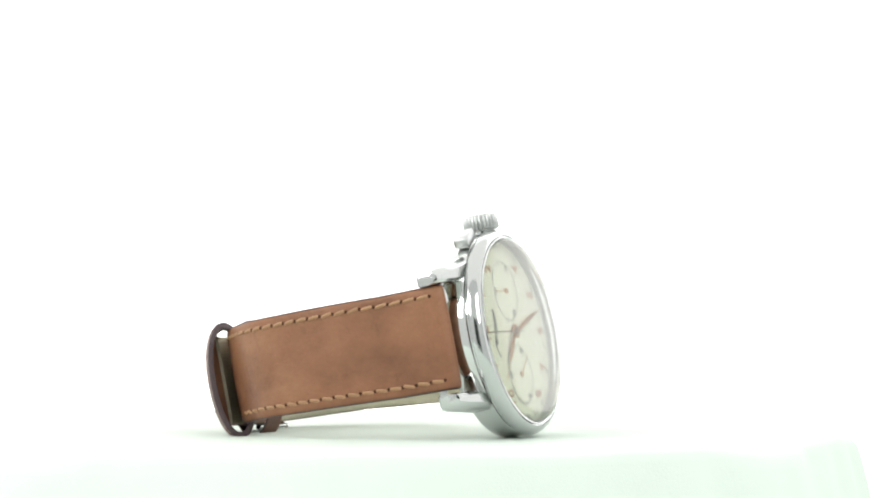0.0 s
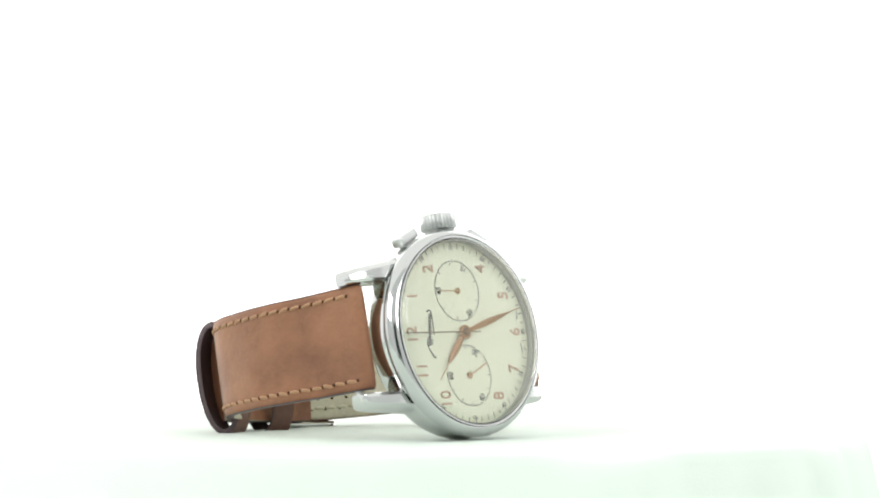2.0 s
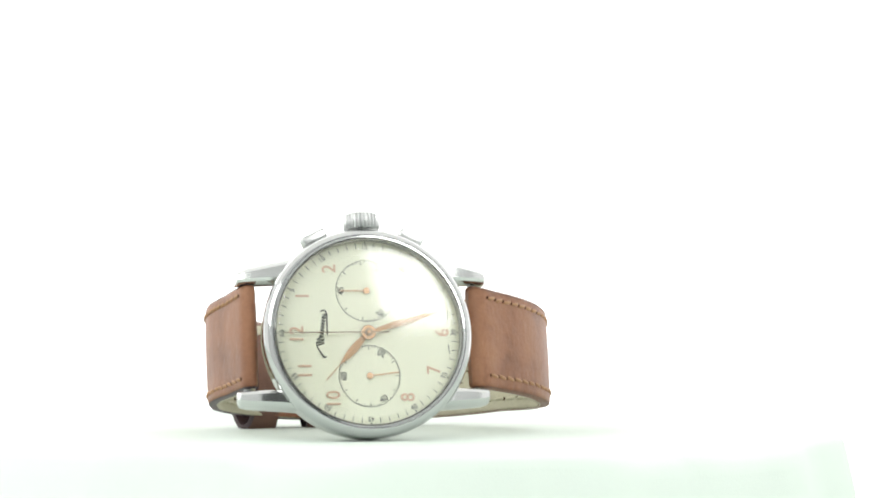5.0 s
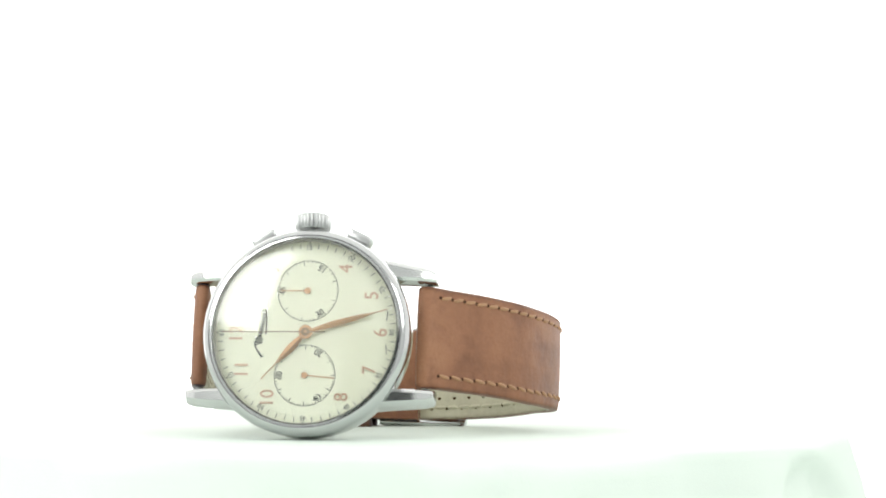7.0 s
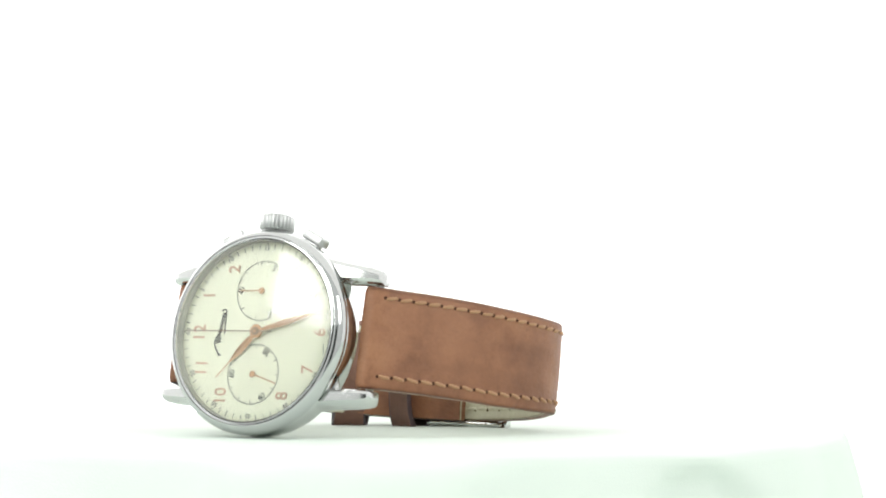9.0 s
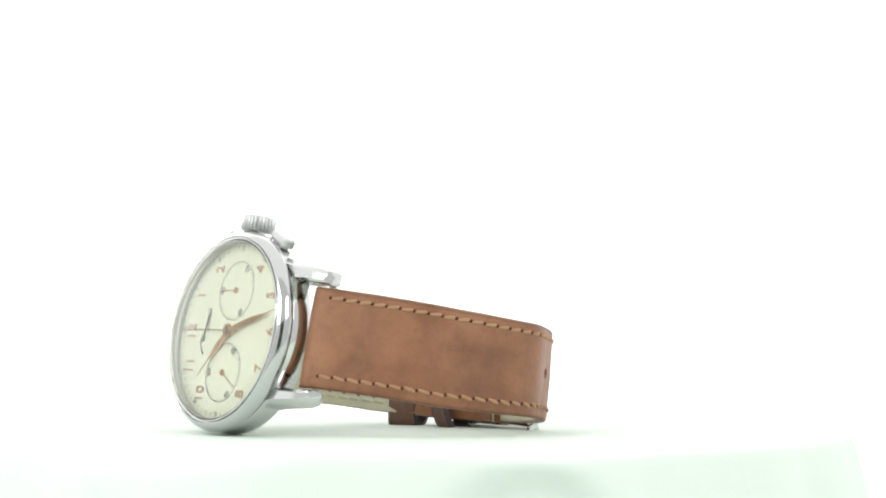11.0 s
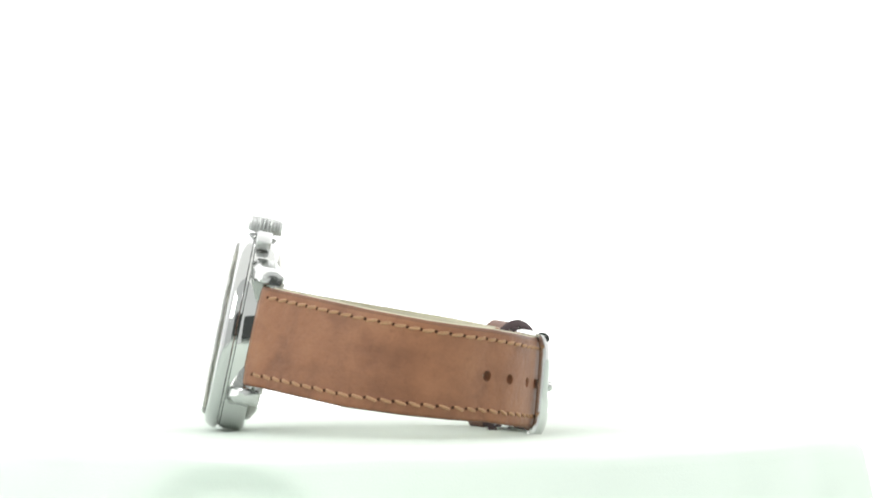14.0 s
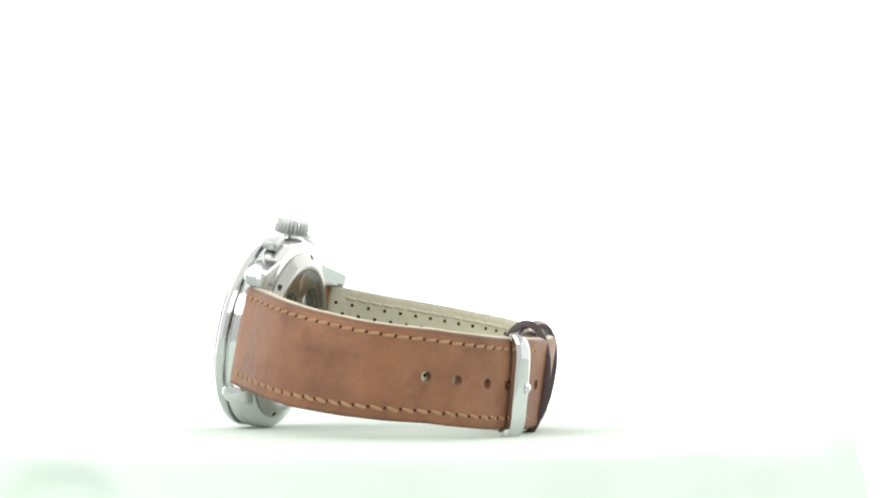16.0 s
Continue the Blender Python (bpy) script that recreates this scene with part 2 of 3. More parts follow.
def watch_pose(deg):
    return Matrix.Rotation(radians(deg), 4, "Z") @ REST


LIFT = pose(0, 0, 0.65 * MM)  # the case stands this much proud of the dial plane

# case
case = part("case", lathe([(17.7, -1.4), (19.35, -1.4), (19.35, -1.75), (19.6, -1.95), (19.75, -2.6), (19.75, -5.0), (19.6, -5.9), (19.1, -6.6), (17.2, -6.9), (16.5, -6.9)], 128), STEEL, watch, "polished steel middle case", LIFT)
bezel = part("bezel", lathe([(17.72, 0.9), (17.8, 1.25), (18.05, 1.38), (18.3, 1.34), (18.4, 0.95), (18.52, 0.95), (18.62, 1.2), (18.9, 1.12), (19.4, 0.75), (19.82, 0.1), (20.05, -0.7), (20.0, -1.15), (19.75, -1.35), (17.7, -1.38)], 128), SATIN, watch, "polished steel stepped bezel", LIFT)
part("flange", lathe([(17.62, -1.3), (17.66, 0.95), (17.78, 0.98)], 96), FLANGE, bezel, "matt grey inner flange")
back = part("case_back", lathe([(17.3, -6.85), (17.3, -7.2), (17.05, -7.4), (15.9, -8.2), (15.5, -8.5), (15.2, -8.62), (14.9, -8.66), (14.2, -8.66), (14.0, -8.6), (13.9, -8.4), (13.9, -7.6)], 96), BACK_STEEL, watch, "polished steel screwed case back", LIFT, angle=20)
part("back_window", lathe([(0.001, -8.55), (7, -8.55), (13.95, -8.55)], 64), CRYSTAL, back, "flat back glass").visible_shadow = False
mov = part("movement", lathe([(0.001, -7.6), (13.9, -7.6)], 64), MOVEMENT, back, "gilt movement plate behind glass")
for bx, by, br, bz in ((-5.5, 5.5, 4.6, .35), (5.5, 5, 4.2, .3), (3.5, -5.5, 5.2, .4), (-6.5, -5, 3.8, .3), (-0.5, 10.6, 2.4, .3), (10.6, 0.5, 2.2, .3)):
    part("bridge", placed(lathe([(0.001, -.3), (br - .4, -.3), (br, -.1), (br, .5)], 40), Matrix.Translation((bx, by, -7.8))), STEEL if br > 3.5 else GOLD, mov)
for a in (38, 98, 158, 218, 278, 338):
    part("notch", placed(prism([(0.7 * math.cos(t * math.pi / 6), 0.7 * math.sin(t * math.pi / 6)) for t in range(12)], -0.015, 0.12), Matrix.Translation((16.4 * math.cos(radians(a)), 16.4 * math.sin(radians(a)), -7.85)) @ Matrix.Rotation(radians(a), 4, "Z") @ Matrix.Rotation(radians(-32), 4, "Y")), HOLE, back)

# lugs: sections along x, for the four corners
def lug_geo(sx, sy):
    xs = [9.0, 13.0, 16.5, 20.0, 22.6, 23.9, 24.2]
    yo = [16.0, 15.0, 14.3, 13.7, 13.3, 12.9, 12.3] if sy > 0 else [15.0, 14.3, 13.9, 13.6, 13.3, 12.9, 12.3]
    zt = [-1.4, -1.5, -1.9, -2.6, -3.5, -4.2, -4.9]
    zb = [-6.4, -6.7, -7.2, -7.8, -8.2, -8.4, -8.1]
    secs = []
    for x, y, t, b in zip(xs, yo, zt, zb):
        yi = 10.25
        c = 0.35
        mid = t - 0.9
        ring = [(yi, b + c), (yi, t - 1.1), (yi + .25, t - .35), (yi + .8, t), (y - 1.1, t - .05), (y - .25, mid), (y, mid - .5), (y, b + c), (y - c, b), (yi + c, b)]
        secs.append([(sx * x, sy * q, z) for q, z in ring])
    return loft(secs)


for sx in (-1, 1):
    for sy in (-1, 1):
        part("lug", lug_geo(sx, sy), LUG_STEEL, watch, "curved polished steel lug", LIFT, angle=28)
    part("spring_bar", placed(lathe([(0.001, -11), (0.75, -11), (0.75, 11), (0.001, 11)], 16), Matrix.Translation((sx * 22.1, 0, -7.3)) @ Matrix.Rotation(radians(90), 4, "X")), BRUSHED, watch)


# crown with grooves
def crown_geo():
    n, verts, faces = 28 * 8, [], []
    prof = [(0.001, 3.35, 0), (1.6, 3.35, 0), (2.75, 3.2, 0), (3.2, 2.95, .7), (3.42, 2.65, 1), (3.42, 0.45, 1), (3.2, 0.15, .7), (2.3, 0.0, 0), (0.001, 0.0, 0)]
    for i in range(n):
        a = 2 * math.pi * i / n
        g = (-0.42, -0.42, -0.22, 0.02, 0.06, 0.06, 0.02, -0.22)[i % 8]
        for r, h, w in prof:
            q = r + g * w
            verts.append((q * math.cos(a), q * math.sin(a), h))
    k = len(prof)
    for i in range(n):
        j = (i + 1) % n
        for q in range(k - 1):
            faces.append((i * k + q, j * k + q, j * k + q + 1, i * k + q + 1))
    return verts, faces


UP = Matrix.Rotation(radians(-90), 4, "X")
crown = part("crown", placed(crown_geo(), Matrix.Translation((0, 20.2, -3.0)) @ UP), BRUSHED, watch, "fluted steel winding crown", LIFT, angle=50)
part("crown_stem", placed(lathe([(1.9, -1.2), (1.9, 0.2)], 32), Matrix.Translation((0, 20.2, -3.0)) @ UP), STEEL, crown)
for a in (-26.5, 26.5):
    m = Matrix.Rotation(radians(-a), 4, "Z")
    push = part("pusher", placed(rounded_box(4.9, 1.9, 3.1, 0.4), m @ Matrix.Translation((0, 20.95, -3.2))), BRUSHED, watch, "rectangular steel chronograph pusher", LIFT, angle=50)
    part("pusher_stem", placed(rounded_box(3.1, 1.6, 2.3, 0.3), m @ Matrix.Translation((0, 19.6, -3.2))), BRUSHED, push)

# dial and its printing
dial = part("dial", lathe([(0.001, -0.08), (6, -0.08), (12, -0.08), (17.7, -0.08)], 96), DIAL_M, watch, "cream lacquered dial")


def text_geo(body, size, deep, squash=1.0):
    cu = bpy.data.curves.new("text", "FONT")
    cu.body, cu.size, cu.extrude, cu.align_x, cu.align_y = body, size, deep, "CENTER", "CENTER"
    cu.resolution_u = 3
    ob = new("text", cu)
    dg = bpy.context.evaluated_depsgraph_get()
    me = ob.evaluated_get(dg).to_mesh()
    xs = [v.co.x for v in me.vertices]
    ys = [v.co.y for v in me.vertices]
    cx, cy = (min(xs) + max(xs)) / 2, (min(ys) + max(ys)) / 2
    geo = ([((v.co.x - cx) * squash, v.co.y - cy, v.co.z + deep) for v in me.vertices], [tuple(p.vertices) for p in me.polygons])
    ob.to_mesh_clear()
    bpy.data.objects.remove(ob)
    bpy.data.curves.remove(cu)
    return geo


def turned(x, y, z, deg):
    return Matrix.Translation((x, y, z)) @ Matrix.Rotation(radians(deg), 4, "Z")


def clock(minute, r, cx=0.0, cy=0.0):
    """Place on the dial: minute 0 lies towards -x, 15 towards +y."""
    a = math.pi - minute * math.pi / 30
    return cx + r * math.cos(a), cy + r * math.sin(a), math.degrees(a)


for h in (12, 1, 2, 4, 5, 6, 7, 8, 10, 11):
    x, y, _ = clock(h * 5, 14.25 if h != 12 else 13.7)
    part("hour_numeral", placed(text_geo(str(h), 3.75, 0.09, 0.92), turned(x, y, 0.01, 90)), GOLD_DULL, dial, "rose gold applied hour numeral " + str(h), smooth=False)


def bar(x, y, deg, length, width, z0=0.012, z1=0.03):
    return placed(prism([(-length / 2, -width / 2), (length / 2, -width / 2), (length / 2, width / 2), (-length / 2, width / 2)], z0, z1), turned(x, y, 0, deg))


def upright(minute, deg):
    """Numerals of the 12 o'clock half stand outward, the others inward."""
    out = minute % 60 > 44 or minute % 60 < 16
    return deg - 90 if out else deg + 90


ticks = []
for k in range(60):
    if k % 5:
        x, y, d = clock(k, 16.75)
        ticks.append(bar(x, y, d, 1.0, 0.11))
    else:
        x, y, d = clock(k, 17.3)
        ticks.append(bar(x, y, d, 0.4, 0.2))
part("minute_track", join(*ticks), INK, dial, "fine black minute track", smooth=False)
for k in range(5, 61, 5):
    x, y, d = clock(k, 16.45)
    part("minute_numeral", placed(text_geo(str(k), 1.32, 0.010), turned(x, y, 0.012, upright(k, d))), INK, dial, "small black printed numeral " + str(k), smooth=False)
for y in (3.25, -3.25):
    part("small_print", bar(15.5, y, 90 + (6 if y < 0 else -6), 1.9, 0.14), INK, dial, "tiny unreadable dial print", smooth=False)


def ribbon(pts, width, z0=0.012, z1=0.03):
    c = smooth_curve(pts, 5)
    t = np.gradient(c, axis=0)
    t /= np.linalg.norm(t, axis=1)[:, None]
    n = np.stack([-t[:, 1], t[:, 0]], 1)
    w = np.array(width if hasattr(width, "__len__") else [width, width])
    ws = np.interp(np.linspace(0, 1, len(c)), np.linspace(0, 1, len(w)), w)[:, None] / 2
    a, b = c + n * ws, c - n * ws
    secs = [[(p[0], p[1], z0), (q[0], q[1], z0), (q[0], q[1], z1), (p[0], p[1], z1)] for p, q in zip(a, b)]
    return loft(secs)


# maker's mark as plain strokes: a wavy line, a bracket and a tail
wave = [(-9.25 + (0.62 if i % 2 else -0.62) * (1.25 if i < 5 else 0.62) + 0.05 * i, -2.3 + 0.30 * i + (0.12 if i % 2 else -0.12)) for i in range(21)]
mark = part("dial_mark", join(ribbon(wave, 0.20), ribbon([(-9.0, 4.1), (-8.3, 4.35), (-7.85, 3.9), (-7.8, 1.8), (-7.8, -0.4)], 0.24), ribbon([(-9.9, -1.6), (-9.75, -2.7), (-9.1, -3.8), (-8.5, -4.6), (-8.1, -4.4)], [0.15, 0.2, 0.3, 0.36, 0.12])), INK, dial, "black script mark with bracket line", smooth=False)


def subdial(cy, total, labels, name):
    rim = part(name, placed(lathe([(5.81, 0.012), (5.9, 0.012), (5.9, 0.03), (5.81, 0.03)], 96, True), Matrix.Translation((0, cy, 0))), INK, dial, "thin black ring of a small counter", smooth=False)
    rows = []
    for k in range(total):
        major = k % 5 == 0
        x, y, d = clock(k * 60 / total, 5.45 if major else 5.68, 0, cy)
        rows.append(bar(x, y, d, 0.85 if major else 0.35, 0.11 if major else 0.08))
    part("counter_track", join(*rows), INK, rim, smooth=False)
    for value, text in labels:
        x, y, d = clock(value * 60 / total, 4.95, 0, cy)
        out = math.cos(radians(d)) < -0.2
        part("counter_numeral", placed(text_geo(text, 1.65, 0.010), turned(x, y, 0.035, d - 90 if out else d + 90)), INK, rim, "black printed numeral " + text, smooth=False)


subdial(8.05, 45, [(15, "15"), (30, "30"), (45, "45")], "minute_counter")
subdial(-8.25, 60, [(20, "20"), (40, "40"), (60, "60")], "seconds_counter")


# hands, built along +x about their own arbor
def leaf(length, width, needle, z):
    up, n = [], 20
    for i in range(n + 1):
        t = i / n
        x = 0.6 + (length - 0.6) * t
        k = min(1.0, t / needle)
        w = max(0.16, width * math.sin(math.pi * (0.10 + 0.90 * k)) ** 0.85) if t < needle else 0.16
        up.append((x, w / 2))
    ridge = []
    for x, w in up:
        ridge.append([(x, -w, z), (x, -w, z + .06), (x, 0, z + .06 + min(.18, w * .3)), (x, w, z + .06), (x, w, z)])
    return loft(ridge)


def disc(r, z0, z1, n=40):
    return lathe([(0.001, z0), (r, z0), (r, z1 - .06), (r - .08, z1), (0.001, z1)], n)


def stick(x0, x1, w, z):
    return prism([(x0, -w / 2), (x1, -w / 2), (x1, w / 2), (x0, w / 2)], z, z + .08)


hour_hand = part("hour_hand", join(disc(1.25, .4, .6), leaf(12.3, 1.5, 0.66, .45)), GOLD, watch, "rose gold leaf hour hand", angle=20)
minute_hand = part("minute_hand", join(disc(1.35, .7, .9), leaf(16.2, 1.2, 0.85, .74)), GOLD, watch, "rose gold leaf minute hand", angle=20)
sweep_hand = part("sweep_hand", join(disc(0.75, .9, 1.15), stick(-3.9, 16.2, 0.2, 0.93)), HAND_DARK, watch, "thin chronograph seconds hand stopped at twelve", angle=20)
counter_hand = part("counter_hand", join(disc(0.62, .2, .42), stick(0, 5.3, 0.17, .25)), GOLD, watch, "small counter hand at rest")
seconds_hand = part("seconds_hand", join(disc(0.62, .2, .42), stick(-0.6, 5.7, 0.2, .25)), GOLD, watch, "small running seconds hand")
part("center_pin", disc(0.35, 1.1, 1.3, 20), GOLD, sweep_hand)
sweep_hand.matrix_basis = pose(0, 0, 0, 0, 0, 180)
counter_hand.matrix_basis = pose(0, 8.05 * MM, 0, 0, 0, 180)

glass = part("crystal", lathe([(17.74, 0.95), (17.74, 1.55), (17.6, 1.85), (17.3, 2.05), (16, 2.33), (12, 2.8), (8, 3.13), (4, 3.33), (0.001, 3.4)], 96), CRYSTAL, watch, "domed clear watch glass", LIFT, angle=80)
glass.visible_shadow = False
part("inner_face", lathe([(17.55, 0.95), (16, 1.4), (12, 1.87), (8, 2.2), (4, 2.4), (0.001, 2.47)], 96), INNER_GLASS, glass, angle=80).visible_shadow = False

# ---- straps ----
LONG = Path([(20.3, -5.4), (20.8, -4.1), (22.4, -3.9), (24.6, -5.2), (28, -8.4), (32.8, -12.8), (37.8, -18.8), (41.1, -25), (43.3, -32.5), (43.7, -38.3), (42.4, -43.3), (38.4, -48.2), (34, -52.7), (27.4, -56.5), (17.5, -59.5), (4, -61.0), (-7, -60.2), (-12.5, -58.5)], 1)
SHORT = Path([(-20.3, -5.4), (-20.8, -3.9), (-22.1, -3.6), (-23.3, -5), (-24.1, -9), (-25.0, -14.2), (-25.9, -19.5), (-26.5, -25), (-26.3, -31), (-25.2, -37), (-23.6, -42.5), (-20.6, -47.2), (-15.4, -52.0), (-9, -55.8), (0, -57.6), (7, -57.9), (12, -57.9)], -1)


def half_width(s, total):
    if total < 0:
        return float(np.interp(s, [0, 45, 120], [9.85, 9.4, 8.8]))
    return float(np.interp(s, [0, 8, 30, 45, 60, 120], [9.8, 9.6, 9.45, 9.05, 8.75, 8.55]))


def skew(s, path):
    """The straps sag a little in the middle and rise towards the buckle, across their width."""
    if path is not LONG and path is not SHORT:
        return 1.3
    if path is LONG:
        return float(np.interp(s, [0, 15, 30, 42, 50, 58, 66, 90], [0.0, 0.0, -0.1, 0.4, 1.0, 1.6, 1.75, 1.8]))
    return float(np.interp(s, [0, 15, 45, 60, 90], [0.3, 0.5, 1.8, 2.0, 1.8]))


def strap_geo(path, holes, thick0, thick1, lining):
    """Outer skin, or the lining behind it. Holes go through both."""
    ss = list(np.linspace(0, path.total, 90))
    hr = 1.05
    for h in holes:
        ss = [s for s in ss if abs(s - h) > 1.45] + [h - 1.25, h + 1.25]
    ss = sorted(ss)
    fr = [-1, -0.97, -0.9, -0.7, -0.4, -0.135, 0.135, 0.4, 0.7, 0.9, 0.97, 1]
    edge = [0.55, 0.18, 0.05, 0, -0.05, -0.08, -0.08, -0.05, 0, 0.05, 0.18, 0.55]
    verts, faces = [], []
    idx = {}

    def vert(s, f, e, side):
        key = (round(s, 5), f, side)
        if key not in idx:
            hw, t = half_width(s, path.flip), np.interp(s, [0, 2, 6, 25, path.total], [1.0, 1.5, thick0, thick0 * .85, thick1])
            if lining:
                out = -t * 0.72 - 0.02 if not side else -t + e * 0.4
            else:
                out = -e if not side else -t * 0.72
            idx[key] = len(verts)
            verts.append(path.place(s, f * hw + skew(s, path), out))
        return idx[key]

    for i in range(len(ss) - 1):
        hole = any(abs(ss[i] - (h - 1.25)) < 1e-6 for h in holes)
        for j in range(len(fr) - 1):
            for side in (0, 1):
                c = [vert(ss[i], fr[j], edge[j], side), vert(ss[i + 1], fr[j], edge[j], side), vert(ss[i + 1], fr[j + 1], edge[j + 1], side), vert(ss[i], fr[j + 1], edge[j + 1], side)]
                if hole and j == 5:
                    mid = (ss[i] + ss[i + 1]) / 2
                    t = np.interp(mid, [0, 2, 6, 25, path.total], [1.0, 1.5, thick0, thick0 * .85, thick1])
                    off = (-t * .72 if lining else 0.08) if not side else (-t if lining else -t * .72)
                    ring = []
                    for q in range(12):
                        a = 2 * math.pi * q / 12
                        ring.append(len(verts))
                        verts.append(path.place(mid - hr * math.cos(a), skew(mid, path) - hr * math.sin(a), off))
                    order = [ring[1:5], ring[4:8], ring[7:11], ring[10:] + ring[:2]]
                    corner = [c[0], c[1], c[2], c[3]]
                    for kk in range(4):
                        seq = order[kk]
                        for u in range(len(seq) - 1):
                            faces.append((corner[kk], seq[u], seq[u + 1]))
                        nxt = (kk + 1) % 4
                        faces.append((corner[kk], seq[-1], corner[nxt]))
                    if side == 0:
                        first = ring
                    else:
                        for u in range(12):
                            faces.append((first[u], first[(u + 1) % 12], ring[(u + 1) % 12], ring[u]))
                else:
                    faces.append(tuple(c))
        for f, e in ((fr[0], edge[0]), (fr[-1], edge[-1])):
            faces.append((vert(ss[i], f, e, 0), vert(ss[i + 1], f, e, 0), vert(ss[i + 1], f, e, 1), vert(ss[i], f, e, 1)))
    for s in (ss[0], ss[-1]):
        for j in range(len(fr) - 1):
            faces.append((vert(s, fr[j], edge[j], 0), vert(s, fr[j + 1], edge[j + 1], 0), vert(s, fr[j + 1], edge[j + 1], 1), vert(s, fr[j], edge[j], 1)))
    return verts, faces


def nearest_s(path, x, z):
    k = np.argmin(np.hypot(path.p[:, 0] - x, path.p[:, 1] - z))
    return path.s[k]


HOLES = [nearest_s(LONG, x, z) for x, z in ((38.4, -48.2), (34.0, -52.7), (27.4, -56.5))]
HOLES += [HOLES[2] + 6.6, HOLES[2] + 13.4, HOLES[2] + 20]


def stitch_geo():
    secs = []
    for x, w, h in ((-1.2, .1, -.2), (-1.0, .27, .0), (-0.4, .35, .11), (0.4, .35, .11), (1.0, .27, .0), (1.2, .1, -.2)):
        secs.append([(x, w * math.cos(a), h + 0.22 * math.sin(a)) for a in (math.pi * 2 * k / 8 for k in range(8))])
    return loft(secs)


STITCH = mesh_of("stitch", *stitch_geo())
STITCH.materials.append(THREAD)
STITCH.shade_smooth()
STITCH_IN = mesh_of("lining_stitch", *stitch_geo())
STITCH_IN.materials.append(LINING)
STITCH_IN.shade_smooth()
NEEDLE = mesh_of("needle_hole", *prism([(0.33 * math.cos(t * math.pi / 4), 0.33 * math.sin(t * math.pi / 4)) for t in range(8)], -0.10, 0.03))
NEEDLE.materials.append(HOLE)


def strap(name, path, holes, thick0, thick1, label, stop):
    skin = part(name, strap_geo(path, holes, thick0, thick1, False), LEATHER, watch, label, angle=50)
    part("lining", strap_geo(path, holes, thick0, thick1, True), LINING, skin, "cream leather lining with pinholes", angle=50)
    pitch = 2.75
    inset = {1: 1.85, -1: 2.25 if path is LONG else 1.8}  # stitch row to edge
    for side in (-1, 1):
        s = 7.2
        while s < stop:
            y = side * (half_width(s, path.flip) - inset[side]) + skew(s, path)
            lean = pose(0, 0, 0, 0, 0, (random.uniform(-5, 5) + 10 * side))
            part("stitch", STITCH, None, skin, m=path.frame_at(s, y, -0.02) @ lean)
            part("needle_hole", NEEDLE, None, skin, m=path.frame_at(s - pitch / 2, y, 0.0))
            if s > 9:
                t = np.interp(s, [0, 2, 6, 25, path.total], [1.0, 1.5, thick0, thick0 * .85, thick1])
                part("lining_stitch", STITCH_IN, None, skin, m=path.frame_at(s, y, -t - 0.02) @ pose(0, 0, 0, 180, 0, 0))
            s += pitch * random.uniform(0.96, 1.04)
        part("needle_hole", NEEDLE, None, skin, m=path.frame_at(s - pitch / 2, side * (half_width(s, path.flip) - inset[side]) + skew(s, path), 0.0))
    for side in (-1, 1):
        secs = []
        for s in np.linspace(0.3, path.total - 0.3, 80):
            t = np.interp(s, [0, 2, 6, 25, path.total], [1.0, 1.5, thick0, thick0 * .85, thick1])
            y = side * half_width(s, path.flip) + skew(s, path)
            burnish = ((-0.55, -0.03), (-0.25, -0.14), (0.05, -0.5), (0.06, -0.9), (-0.1, -1.0)) if path is LONG and side > 0 else ((-0.12, -0.2), (0.05, -0.5), (0.06, -t * .7), (-0.1, -t * (.73 if path is SHORT else 1.0)))
            secs.append([path.place(s, y + side * dy, out) for dy, out in burnish])
        part("edge", loft(secs), BURNISH if path is LONG else EDGE, skin, "dark burnished strap edge")
        if path is LONG and side > 0:
            secs = []
            for s in np.linspace(6, path.total - 0.3, 80):
                t = np.interp(s, [0, 2, 6, 25, path.total], [1.0, 1.5, thick0, thick0 * .85, thick1])
                y = side * half_width(s, path.flip) + skew(s, path)
                secs.append([path.place(s, y + side * dy, out) for dy, out in ((-0.1, -0.8), (0.2, -1.0), (0.28, -1.3), (0.28, -t + .2), (-0.1, -t - .03))])
            part("lining_edge", loft(secs), LINING, skin, "raw pale edge of the lining")
    # pinholes of the lining
    dots = []
    s = 7.0
    row = 0
    while s < stop - 2:
        t = np.interp(s, [0, 2, 6, 25, path.total], [1.0, 1.5, thick0, thick0 * .85, thick1])
        for y in ((-4.5, 0.0, 4.5) if row % 2 else (-6.6, -2.2, 2.2, 6.6)):
            m = path.frame_at(s, y + skew(s, path), -t - 0.02)
            m.translation = m.translation / MM
            dots.append(placed(prism([(0.38 * math.cos(q * math.pi / 4), 0.38 * math.sin(q * math.pi / 4)) for q in range(8)], -0.02, 0.04), m))
        s += 1.75
        row += 1
    tagged(part("pinholes", join(*dots), HOLE, skin, "rows of small pinholes", smooth=False), kind="stuff")
    return skin


strap("long_strap", LONG, HOLES, 3.0, 2.1, "tan leather strap piece with punched holes", LONG.total - 24)
strap("short_strap", SHORT, [], 3.0, 2.1, "tan leather strap piece with contrast stitching", SHORT.total - 28)


# the end of the short piece is turned back round the buckle bar
turn = []
for q in np.linspace(SHORT.total - 23, SHORT.total, 24):
    turn.append([SHORT.place(q, y + skew(q, SHORT), out) for y, out in ((-9.2, -2.0), (-9.1, -2.45), (0, -2.6), (9.1, -2.45), (9.2, -2.0))])
part("turned_end", loft(turn), LEATHER, watch, "tan leather strap end turned back inside")


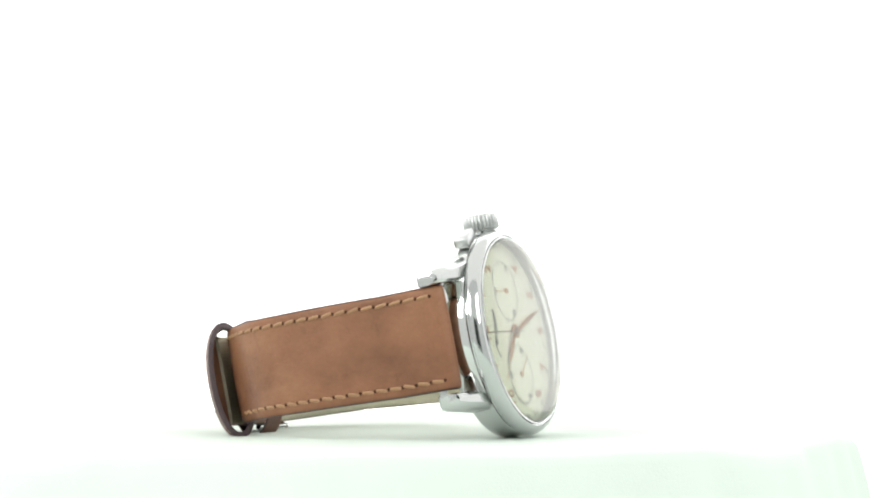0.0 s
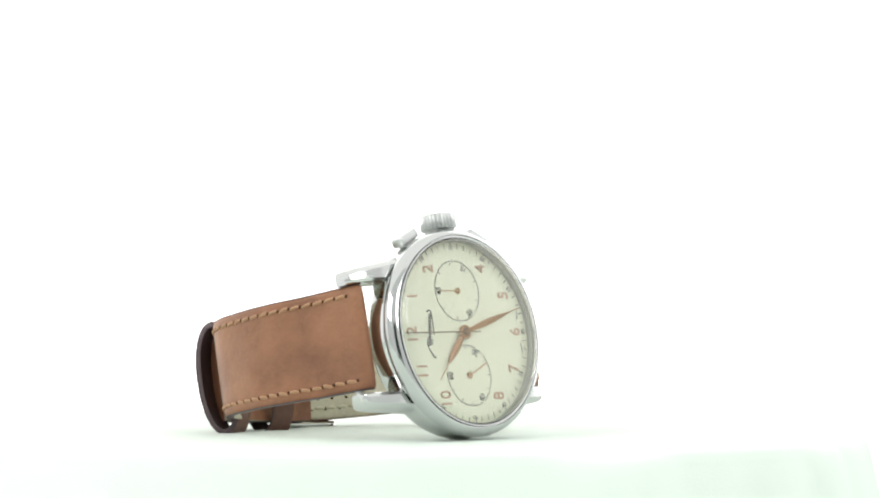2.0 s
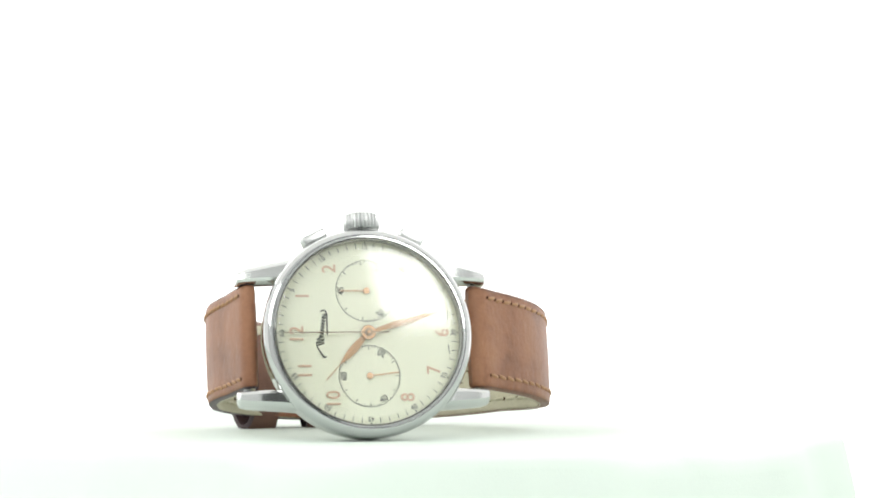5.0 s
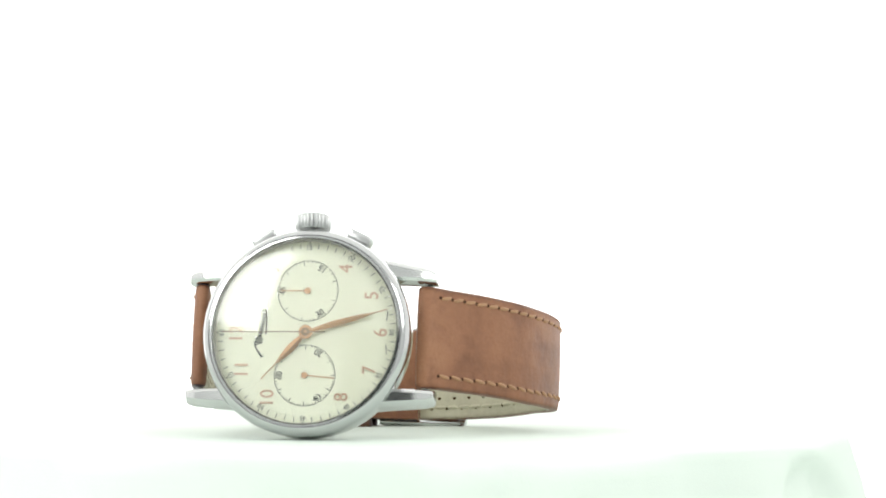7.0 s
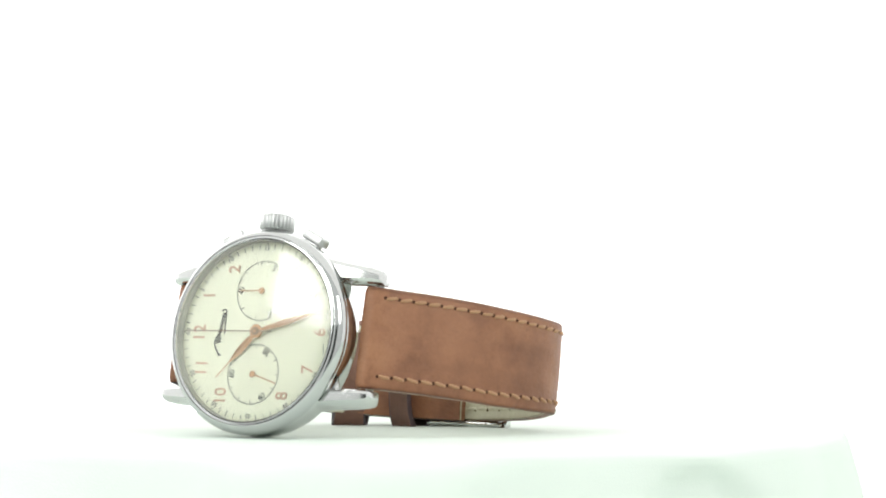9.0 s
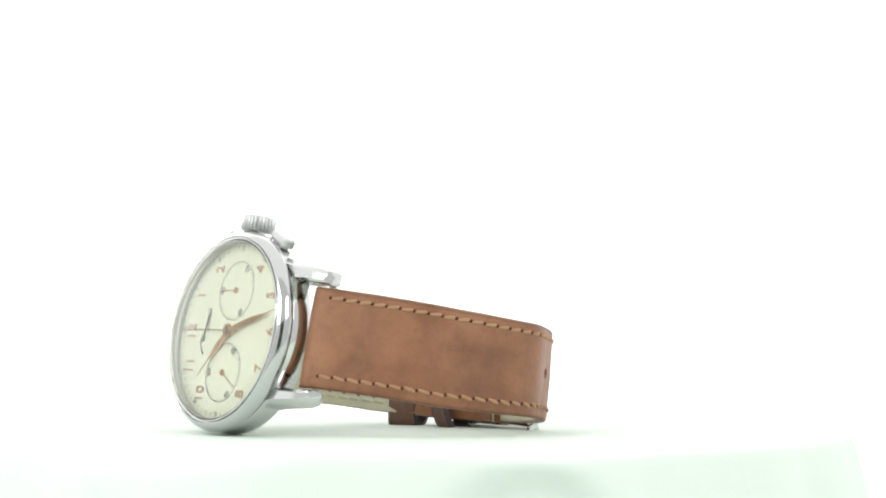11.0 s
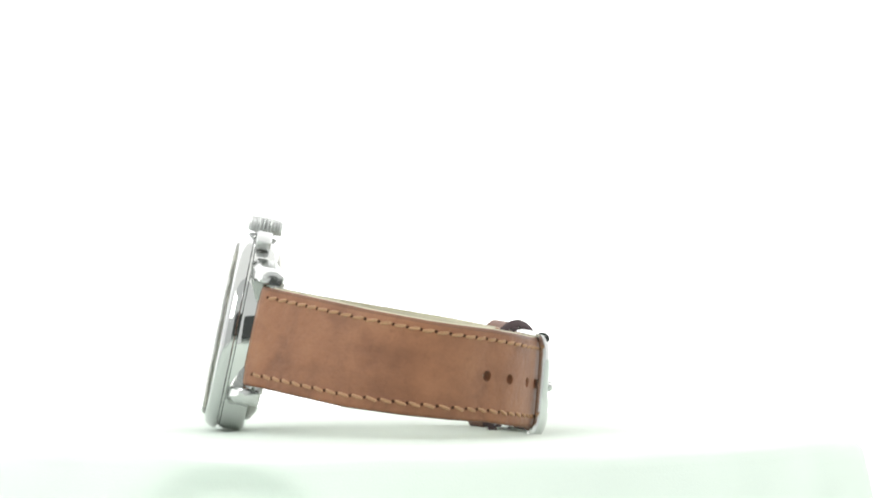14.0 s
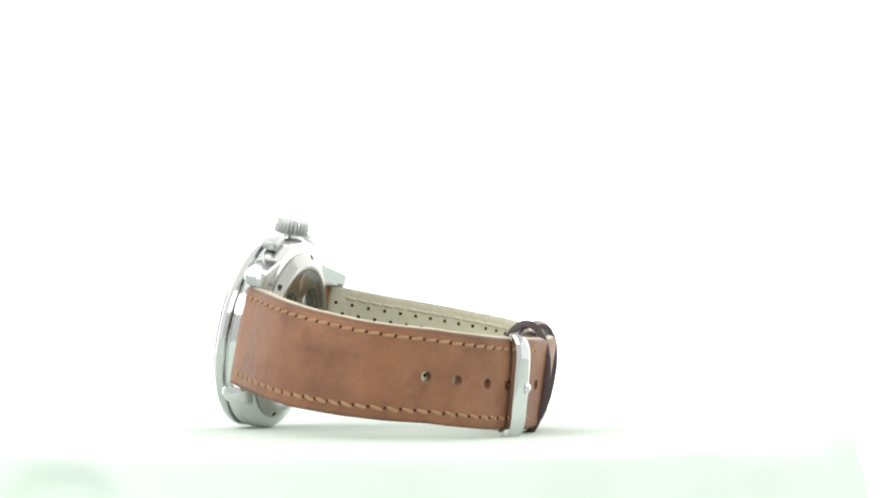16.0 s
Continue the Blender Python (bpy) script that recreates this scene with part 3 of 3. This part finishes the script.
# keepers round both straps
def band(path, s0, s1, taper, depth, thick, half, rise=0.0):
    """A flat loop of leather round the strap, between two lengths along it."""
    def ring(s, grow):
        pts = []
        hi, lo = 0.1 + grow, -depth - grow
        h = half + grow
        n = 28
        for k in range(n):
            a = 2 * math.pi * k / n
            ca, sa = math.cos(a), math.sin(a)
            y = h * math.copysign(abs(sa) ** 0.88, sa) + rise
            z = (hi + lo) / 2 + (hi - lo) / 2 * ca
            pts.append(path.place(s, y + skew(s, path), z))
        return pts
    e = 0.25
    secs = [ring(s0, 0), ring(s0, thick - e), ring(s0 + e, thick), ring((s0 + s1) / 2, thick + .12 - taper / 2), ring(s1 - e, thick - taper), ring(s1, thick - e - taper), ring(s1, 0), ring((s0 + s1) / 2, 0)]
    n = len(secs[0])
    verts = [v for q in secs for v in q]
    face, rest = [], []
    for k in range(len(secs)):
        q = (k + 1) % len(secs)
        for i in range(n):
            j = (i + 1) % n
            (face if k in (2, 3) else rest).append((k * n + i, k * n + j, q * n + j, q * n + i))
    return (verts, face), (verts, rest)


def keeper(s0, s1, depth, thick, half, label, taper=0.0, rise=0.0):
    face, rest = band(LOOPS, s0, s1, taper, depth, thick, half, rise)
    k = part("keeper", used(face), KEEPER, watch, label, angle=60)
    part("keeper_edge", used(rest), EDGE, k, "dark burnished keeper edge", angle=60)


def used(geo):
    """Drops the vertices that no face needs."""
    keep = sorted({i for f in geo[1] for i in f})
    at = {v: i for i, v in enumerate(keep)}
    return [geo[0][i] for i in keep], [tuple(at[i] for i in f) for f in geo[1]]


LOOPS = Path([(17.5, -59.5), (4, -61.0), (-7, -60.2), (-12, -58.7), (-16.5, -56.4), (-19.4, -53.9), (-21.3, -50.8), (-22.5, -47.5)], 1)


def s_loop(x):
    return LOOPS.s[np.argmin(np.abs(LOOPS.p[:, 0] - x))]


keeper(s_loop(-10.8), s_loop(-17.8), 6.4, 1.1, 10.3, "brown leather keeper loop over the strap tip", 0.0, 0.0)
keeper(s_loop(3.2), s_loop(-3.6), 9.0, 1.4, 10.9, "brown leather keeper loop next to the buckle", 1.3)



# tang buckle
def twisted(geo):
    return [twist(*v) for v in geo[0]], geo[1]


def buckle():
    b = part("buckle", twisted(bar_geo()), STEEL, watch, "polished steel tang buckle", angle=30)
    for y in (-1, 1):
        rows = []
        slope = 0.24 if y > 0 else 0.12
        for x, h, w in ((21.2, 2.6, 2.0), (18.5, 2.0, 2.0), (14, 1.7, 1.9), (9, 1.6, 1.8), (5, 1.7, 1.7), (3.8, 1.1, .9)):
            z = -59.7 + slope * (21.2 - x) * (1 if x < 19 else 0.3)
            cy = y * 9.3 + 1.6
            rows.append([(x, cy + w * .5 * math.cos(a), z + h * .5 * math.sin(a)) for a in (math.pi * 2 * k / 12 + .3 for k in range(12))])
        part("buckle_arm", twisted(loft(rows)), STEEL, b, angle=50)
    curve = smooth_curve([(13.5, -59.0), (16.0, -60.7), (17.6, -61.8), (19.0, -62.0), (19.9, -61.85)], 5)
    rows = []
    for i, (x, z) in enumerate(curve):
        k = min(1.0, 0.35 + (len(curve) - 1 - i) * 0.3)
        rows.append([(x, 1.8 + 1.05 * k * math.cos(a), z + 0.62 * k * math.sin(a)) for a in (math.pi * 2 * q / 12 for q in range(12))])
    part("tongue", twisted(loft(rows)), STEEL, b, "steel buckle tongue", angle=60)
    return b


def bar_geo():
    secs = []
    lean = radians(24)
    for k in range(25):
        q = -1 + 2 * k / 24
        curl = abs(q) ** 7
        w, t = 4.4 - 0.8 * curl, 1.7
        half = [(-w / 2, t * .25), (-w / 2 + .1, -t * .25), (-w / 2 + .5, -t * .48), (-w / 4, -t * .58), (0, -t * .62), (w / 4, -t * .58), (w / 2 - .5, -t * .48), (w / 2 - .1, -t * .25), (w / 2, t * .25), (w / 2 - .4, t * .5), (-w / 2 + .4, t * .5)]
        secs.append([(19.7 + u * math.cos(lean) - v * math.sin(lean), 9.8 * q + 1.6, -60.7 + 1.3 * curl + u * math.sin(lean) + v * math.cos(lean)) for u, v in half])
    return loft(secs)


buckle()


# ---- what moves ----
def motions():
    walk(watch, [(t, watch_pose(a)) for t, a in TURN])
    walk(cloth, [(t, pose(0, 0, 0, 0, 0, a)) for t, a in TURN])
    beats = [i * 0.5 for i in range(33)]
    walk(seconds_hand, [(t, pose(0, -8.25 * MM, 0, 0, 0, -5.3 - 6 * (t - 7))) for t in beats])
    walk(minute_hand, [(t, pose(0, 0, 0, 0, 0, 15.7 - 0.1 * (t - 7))) for t in (0.0, 16.0)])
    walk(hour_hand, [(t, pose(0, 0, 0, 0, 0, 227.2 - 0.0083 * (t - 7))) for t in (0.0, 16.0)])


motions()
